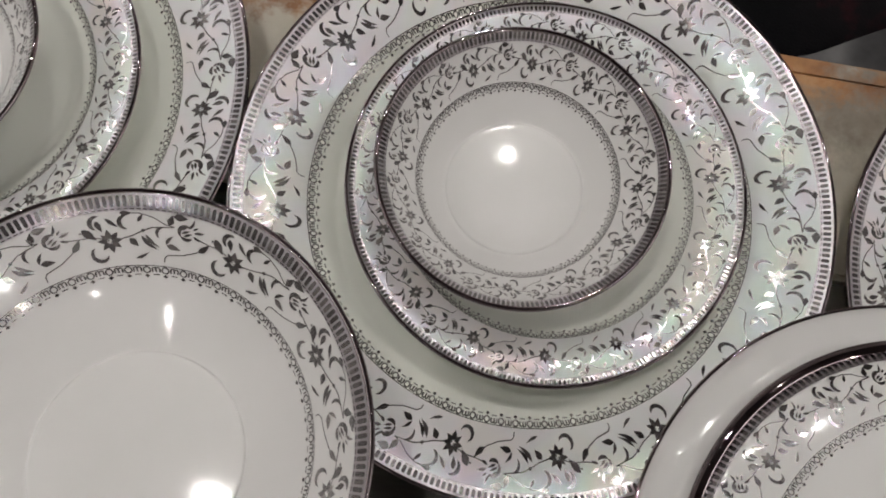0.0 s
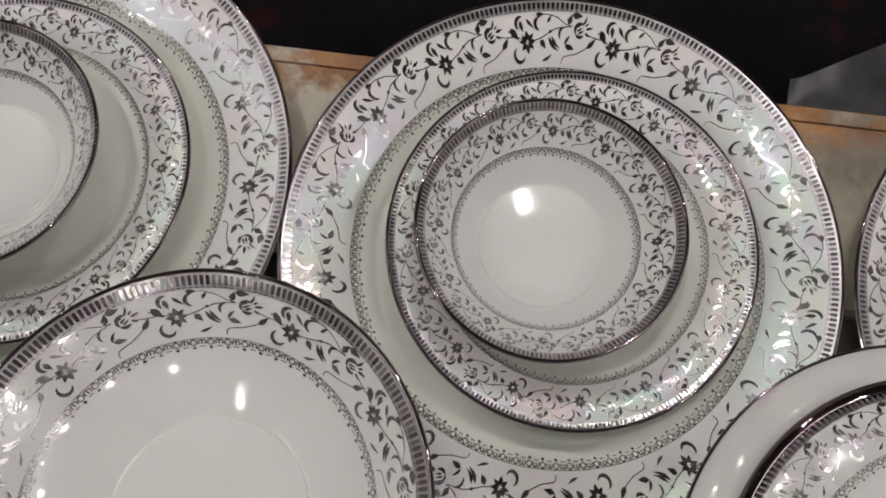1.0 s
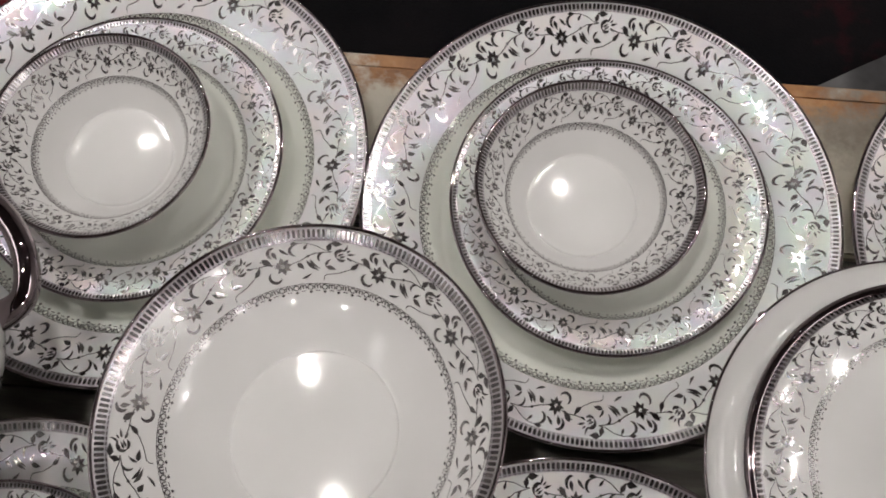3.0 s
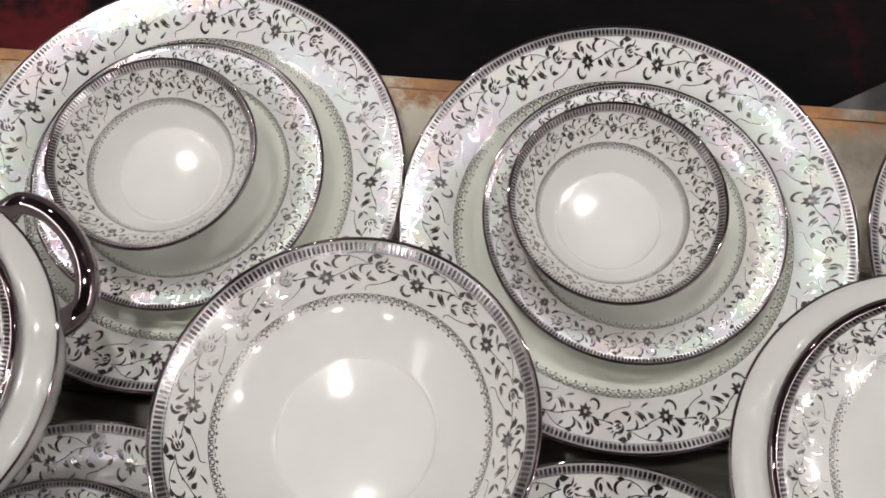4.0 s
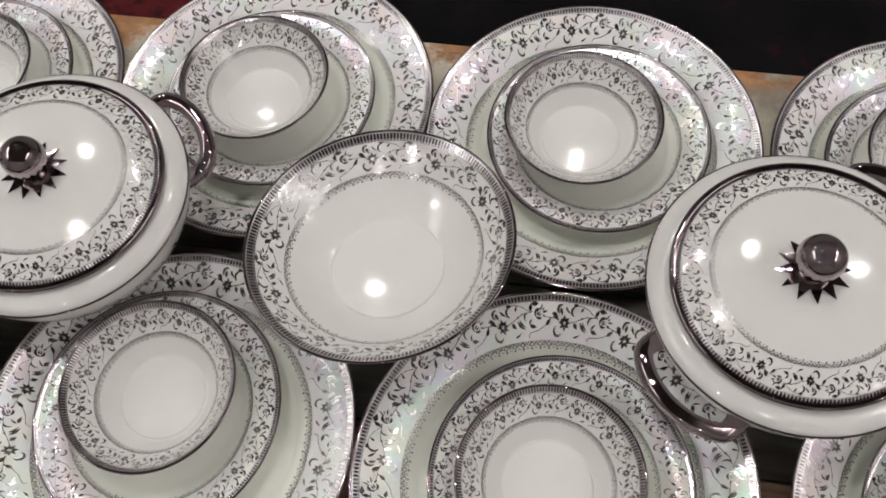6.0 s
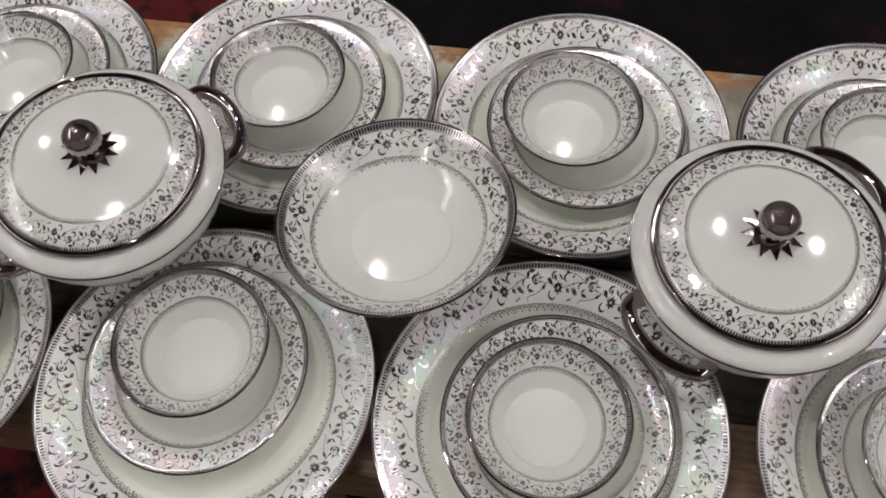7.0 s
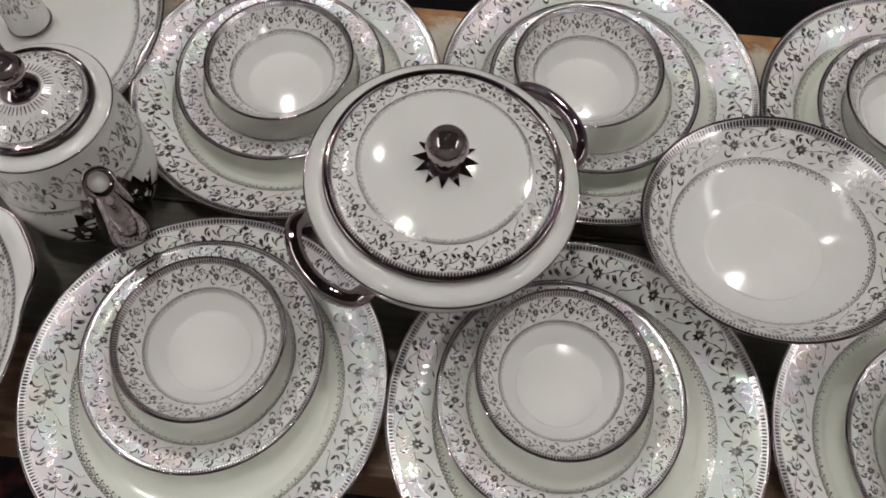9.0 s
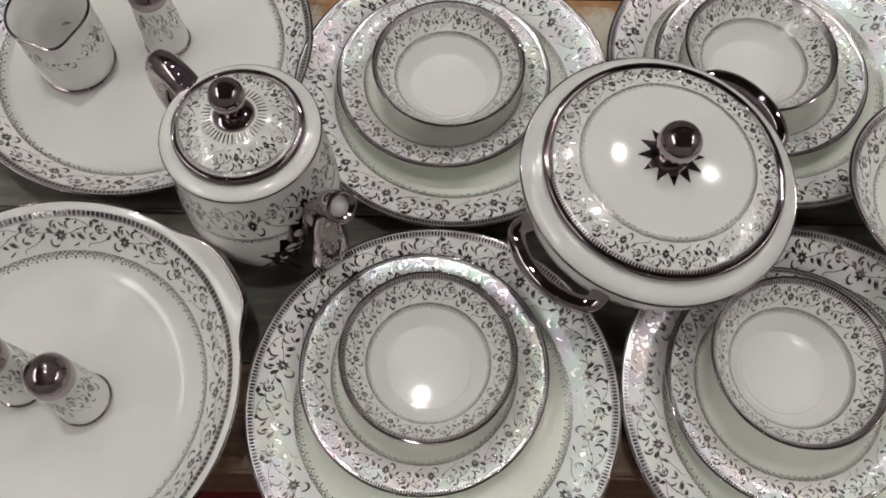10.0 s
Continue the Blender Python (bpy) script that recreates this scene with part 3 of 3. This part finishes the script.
def coffee_pot():
    root = tagged(new("coffee_pot"), "tall white china coffee pot with platinum handle, spout and knob", "coffee pot")
    R, zr = 0.055, 0.124
    side_p = spline([(0.047, 0.003), (0.054, 0.012), (0.0595, 0.035), (0.0590, 0.065), (0.0560, 0.095), (0.0545, 0.112), (R, zr - 0.003)])
    prof = [(0, 0.003), (0.041, 0.003), (0.043, 0), (0.045, 0)] + [(p.x, p.y) for p in side_p] + [(R, zr - 0.001), (R - 0.001, zr), (0.046, zr + 0.003), (0.043, zr + 0.001), (0.042, zr - 0.006), (0, zr - 0.008)]
    part("body", lathe(prof, 96), CHINA, root, "white china cylinder")
    s = Surf(side_p, -1)
    printed("floral_spray", SPRAY, W_REPEAT, 9, s, 0.60 * s.length, 0.90 * s.length, PLATINUM, root, "platinum vine print")
    printed("chain_border", CHAIN, 1, 60, s, 0.55 * s.length, 0.595 * s.length, PLATINUM, root)
    lip("rim_line", R, zr - 0.002, 0.0008, CHROME, root)
    LR, lz = 0.0439, 0.130
    top = spline([(0, lz + 0.014), (0.012, lz + 0.0135), (0.026, lz + 0.0105), (0.037, lz + 0.005), (LR - 0.001, lz + 0.0005)])
    lid = part("lid", lathe([(p.x, p.y) for p in top] + [(LR - 0.001, lz - 0.001), (LR - 0.004, lz - 0.002), (0, lz + 0.006)], 96), CHINA, root, "domed white china lid")
    t = Surf(top)
    w = t.where_r
    printed("floral_spray", SPRAY, W_REPEAT, 9, t, w(0.55 * LR), w(0.86 * LR), PLATINUM, lid)
    printed("chain_border", CHAIN, 1, 62, t, w(0.955 * LR), w(0.875 * LR), PLATINUM, lid)
    printed("rays", [[(0.3, 0), (0.7, 0), (0.6, 1), (0.4, 1)]], 1, 44, t, w(0.36 * LR), w(0.50 * LR), PLATINUM, lid)
    lip("lid_edge", LR - 0.001, lz + 0.0006, 0.0023, CHROME, lid, "dark platinum lid edge")
    part("collar", lathe([(0, lz + 0.0165), (0.006, lz + 0.0163), (0.0125, lz + 0.0148), (0.0145, lz + 0.0130), (0, lz + 0.012)], 32), CHROME, lid)
    part("stem", lathe([(0, lz + 0.015), (0.006, lz + 0.0165), (0.0045, lz + 0.020), (0.0055, lz + 0.024), (0, lz + 0.025)], 24), CHROME, lid)
    knob(lid, lz + 0.0345, 0.0120, "dark polished platinum ball knob")
    # spout towards +x, handle towards -x
    sp = spline([(0.052, 0, 0.028), (0.066, 0, 0.040), (0.073, 0, 0.075), (0.077, 0, 0.108), (0.093, 0, 0.136), (0.103, 0, 0.146)], 6)
    part("spout", tube([Vector(p) for p in sp[:-6]], lambda t: 0.019 * (1 - t) ** 1.3 + 0.0078 if t < 0.72 else 0.0085, 18, up=(0, 1, 0)), CHROME, root, "polished platinum spout")
    part("spout_tip", tube([Vector(p) for p in sp[-9:]], lambda t: 0.0098 + 0.0010 * t, 24, up=(0, 1, 0), hollow=0.74), CHROME, root, "dark platinum spout end")
    end = sp[-1] - (sp[-1] - sp[-2]) * 2.2
    opening = part("opening", lathe([(0, 0.0), (0.0070, 0.0), (0.0070, -0.0003), (0, -0.0003)], 20), CHINA, root, "white mouth of the spout")
    opening.matrix_basis = Matrix.Translation(end) @ (sp[-1] - sp[-2]).to_track_quat("Z", "Y").to_matrix().to_4x4()
    # platinum acanthus leaves round the foot of the spout
    verts, faces = [], []
    for i, (da, dz, turn, ln) in enumerate(((-0.34, 0.40, 1.2, 0.022), (-0.46, 0.32, 0.4, 0.024), (-0.50, 0.22, -0.3, 0.024), (-0.38, 0.14, -0.9, 0.020), (0.34, 0.40, 1.9, 0.022), (0.46, 0.32, 2.7, 0.024),
                                            (0.50, 0.22, 3.4, 0.024), (0.38, 0.14, 4.0, 0.020), (0.0, 0.60, 1.57, 0.020), (-0.20, 0.52, 1.3, 0.020), (0.20, 0.52, 1.8, 0.020), (-0.30, 0.27, 0.1, 0.026), (0.30, 0.27, 3.0, 0.026))):
        i0 = len(verts)
        for u, v in leaf(0, 0, math.pi - turn, ln * 1.35, 0.019):
            verts.append(s.place(dz * s.length + v, da + u / 0.058, 0.0006))
        faces.append(tuple(range(i0, i0 + 8)))
    sheet_part("leaf_ornament", verts, faces, CHROME, root, "polished platinum leaf ornament", smooth=False)
    hd = spline([(-0.050, 0, 0.112), (-0.064, 0, 0.122), (-0.084, 0, 0.120), (-0.095, 0, 0.100), (-0.094, 0, 0.070), (-0.075, 0, 0.040), (-0.046, 0, 0.030)], 6)
    part("handle", tube([Vector(p) for p in hd], 0.0105, 16, up=(0, 1, 0)), CHROME, root, "dark polished platinum handle")
    return root


coffee_pot().matrix_basis = pose(-0.597, 0.002, TOP, 0, 0, -42)


def platter():
    root = tagged(new("platter"), "large round white china platter with platinum vine border", "platter")
    R, H = 0.150, 0.030
    top = spline([(0, 0.006), (0.5 * R, 0.0062), (0.74 * R, 0.0085), (0.80 * R, 0.0125), (0.92 * R, H - 0.007), (R - 0.001, H - 0.0002)])
    prof = [(p.x, p.y) for p in top] + [(R, H - 0.001), (R - 0.001, H - 0.003), (0.82 * R, 0.010), (0.74 * R, 0.004), (0.70 * R, 0), (0.68 * R, 0), (0.66 * R, 0.003), (0, 0.003)]
    part("body", lathe(prof, 112), CHINA, root, "white glazed bone china")
    decorate(root, Surf(top), R, 15, 260, (0.955, 0.988), (0.83, 0.945), (0.79, 0.825))
    lip("rim_line", R - 0.0006, H - 0.0007, 0.0010, CHROME, root, "polished platinum edge")
    return root


platter().matrix_basis = pose(-0.722, 0.148, TOP, 0, 0, 8)


def handled_dish():
    root = tagged(new("serving_dish"), "deep round white china serving dish with two tab handles", "serving dish")
    R, H = 0.142, 0.048

    def tabs(a, r, z):
        if r < 0.94 * R or z < H - 0.006:
            return 1
        d = min(abs((a - q + math.pi) % (2 * math.pi) - math.pi) for q in (math.radians(35), math.radians(215)))
        return 1 + 0.085 * (1 - math.cos(math.pi * max(0.0, min(1.0, (0.42 - d) / 0.30)))) / 2 * (r - 0.94 * R) / (0.06 * R)

    top = spline([(0, 0.006), (0.5 * R, 0.0065), (0.68 * R, 0.010), (0.79 * R, 0.021), (0.90 * R, H - 0.010), (0.955 * R, H - 0.003), (R - 0.001, H - 0.0002)])
    prof = [(p.x, p.y) for p in top] + [(R, H - 0.001), (R - 0.001, H - 0.003), (0.955 * R, H - 0.007), (0.80 * R, 0.017), (0.66 * R, 0.005), (0.58 * R, 0), (0.56 * R, 0), (0.54 * R, 0.003), (0, 0.003)]
    part("body", lathe(prof, 160, tabs), CHINA, root, "white glazed bone china with tab handles")
    s = Surf(top)
    w = s.where_r
    ring_band("rim_band", s, w(0.925 * R), w(0.955 * R), SATIN, root, off=0.00016)
    printed("ladder_border", SLOT, 1, 230, s, w(0.927 * R), w(0.953 * R), PLATINUM, root, off=0.00026)
    printed("floral_spray", SPRAY, W_REPEAT, 15, s, w(0.80 * R), w(0.915 * R), PLATINUM, root, "platinum vine print")
    printed("chain_border", CHAIN, 1, 92, s, w(0.755 * R), w(0.79 * R), PLATINUM, root)
    prf = [(R - 0.0006 + 0.001 * math.cos(a), H - 0.0007 + 0.001 * math.sin(a)) for a in (2 * math.pi * i / 8 for i in range(8))]
    part("rim_line", lathe(prf + [prf[0]], 160, tabs), CHROME, root, "polished platinum edge")
    return root


handled_dish().matrix_basis = pose(-0.737, -0.157, TOP, 0, 0, 0)


def shaker():
    root = tagged(new("salt_shaker"), "small white china shaker with domed platinum top", "shaker", "shakers")
    sp = spline([(0.0165, 0.002), (0.0165, 0.010), (0.0150, 0.030), (0.0135, 0.050)])
    part("body", lathe([(0, 0.0), (0.0155, 0.0)] + [(p.x, p.y) for p in sp] + [(0, 0.051)], 40), CHINA, root)
    s = Surf(sp, -1)
    printed("floral_spray", SPRAY, W_REPEAT, 4, s, 0.35 * s.length, 0.92 * s.length, PLATINUM, root)
    lip("base_line", 0.0162, 0.0025, 0.0016, CHROME, root)
    part("cap", lathe([(0, 0.051), (0.0136, 0.0505), (0.0142, 0.054), (0.0135, 0.060), (0.0100, 0.0655), (0.0050, 0.0682), (0, 0.069)], 40), CHROME, root, "domed polished platinum top")
    return root


sh = shaker()
sh.matrix_basis = pose(-0.717, -0.158, TOP + 0.006) @ Matrix.Scale(1.15, 4)
copy_thing(sh, pose(-0.765, -0.145, TOP + 0.006, 0, 0, 60))
copy_thing(sh, pose(-0.704, 0.165, TOP + 0.0062, 0, 0, 120))


def creamer():
    root = tagged(new("cream_jug"), "white china cream jug with platinum edge, on the platter", "jug")

    def lipped(a, r, z):
        d = abs((a + math.pi) % (2 * math.pi) - math.pi)
        k = max(0.0, (z - 0.045) / 0.03)
        return 1 + 0.22 * k * math.exp(-(d / 0.35) ** 2)

    outer = spline([(0.0255, 0.002), (0.0275, 0.012), (0.0285, 0.035), (0.028, 0.055), (0.029, 0.0745)])
    prof = [(0, 0.0), (0.0245, 0.0)] + [(p.x, p.y) for p in outer] + [(0.0282, 0.0755), (0.0270, 0.0745), (0.0262, 0.055), (0.0265, 0.03), (0.024, 0.006), (0, 0.005)]
    part("body", lathe(prof, 72, lipped), CHINA, root)
    s = Surf(outer, -1)
    printed("floral_spray", SPRAY, W_REPEAT, 6, s, 0.48 * s.length, 0.80 * s.length, PLATINUM, root)
    prf = [(0.0284 + 0.0011 * math.cos(a), 0.0752 + 0.0011 * math.sin(a)) for a in (2 * math.pi * i / 8 for i in range(8))]
    part("rim_line", lathe(prf + [prf[0]], 72, lipped), CHROME, root, "dark platinum edge")
    lip("base_line", 0.0256, 0.0030, 0.0022, CHROME, root)
    hd = spline([(-0.026, 0, 0.066), (-0.040, 0, 0.070), (-0.050, 0, 0.055), (-0.044, 0, 0.030), (-0.026, 0, 0.020)], 6)
    part("handle", tube([Vector(p) for p in hd], 0.004, 12, up=(0, 1, 0)), CHROME, root)
    return root


creamer().matrix_basis = pose(-0.777, 0.139, TOP + 0.0062, 0, 0, -70) @ Matrix.Diagonal((1.15, 1.15, 0.95, 1))


def plastic_sheet():
    bm = bmesh.new()
    bmesh.ops.create_grid(bm, x_segments=60, y_segments=44, size=0.5)
    for v in bm.verts:
        p = v.co * 3.2
        v.co.y *= 0.75
        v.co.z = 0.012 + 0.07 * abs(noise.noise(p)) + 0.03 * abs(noise.noise(p * 2.7)) + 0.10 * max(0.0, v.co.x) ** 2
        v.co.x += 0.10 * noise.noise(v.co * 2.0 + Vector((5, 0, 0)))
        v.co.y += 0.08 * noise.noise(v.co * 2.0 + Vector((0, 7, 0)))
    ob = tagged(link("plastic_sheet", bm, SHEET), "crumpled grey plastic sheet lying on the floor", "plastic sheet")
    ob.matrix_basis = pose(1.12, 0.44, 0, 0, 0, 17)


plastic_sheet()
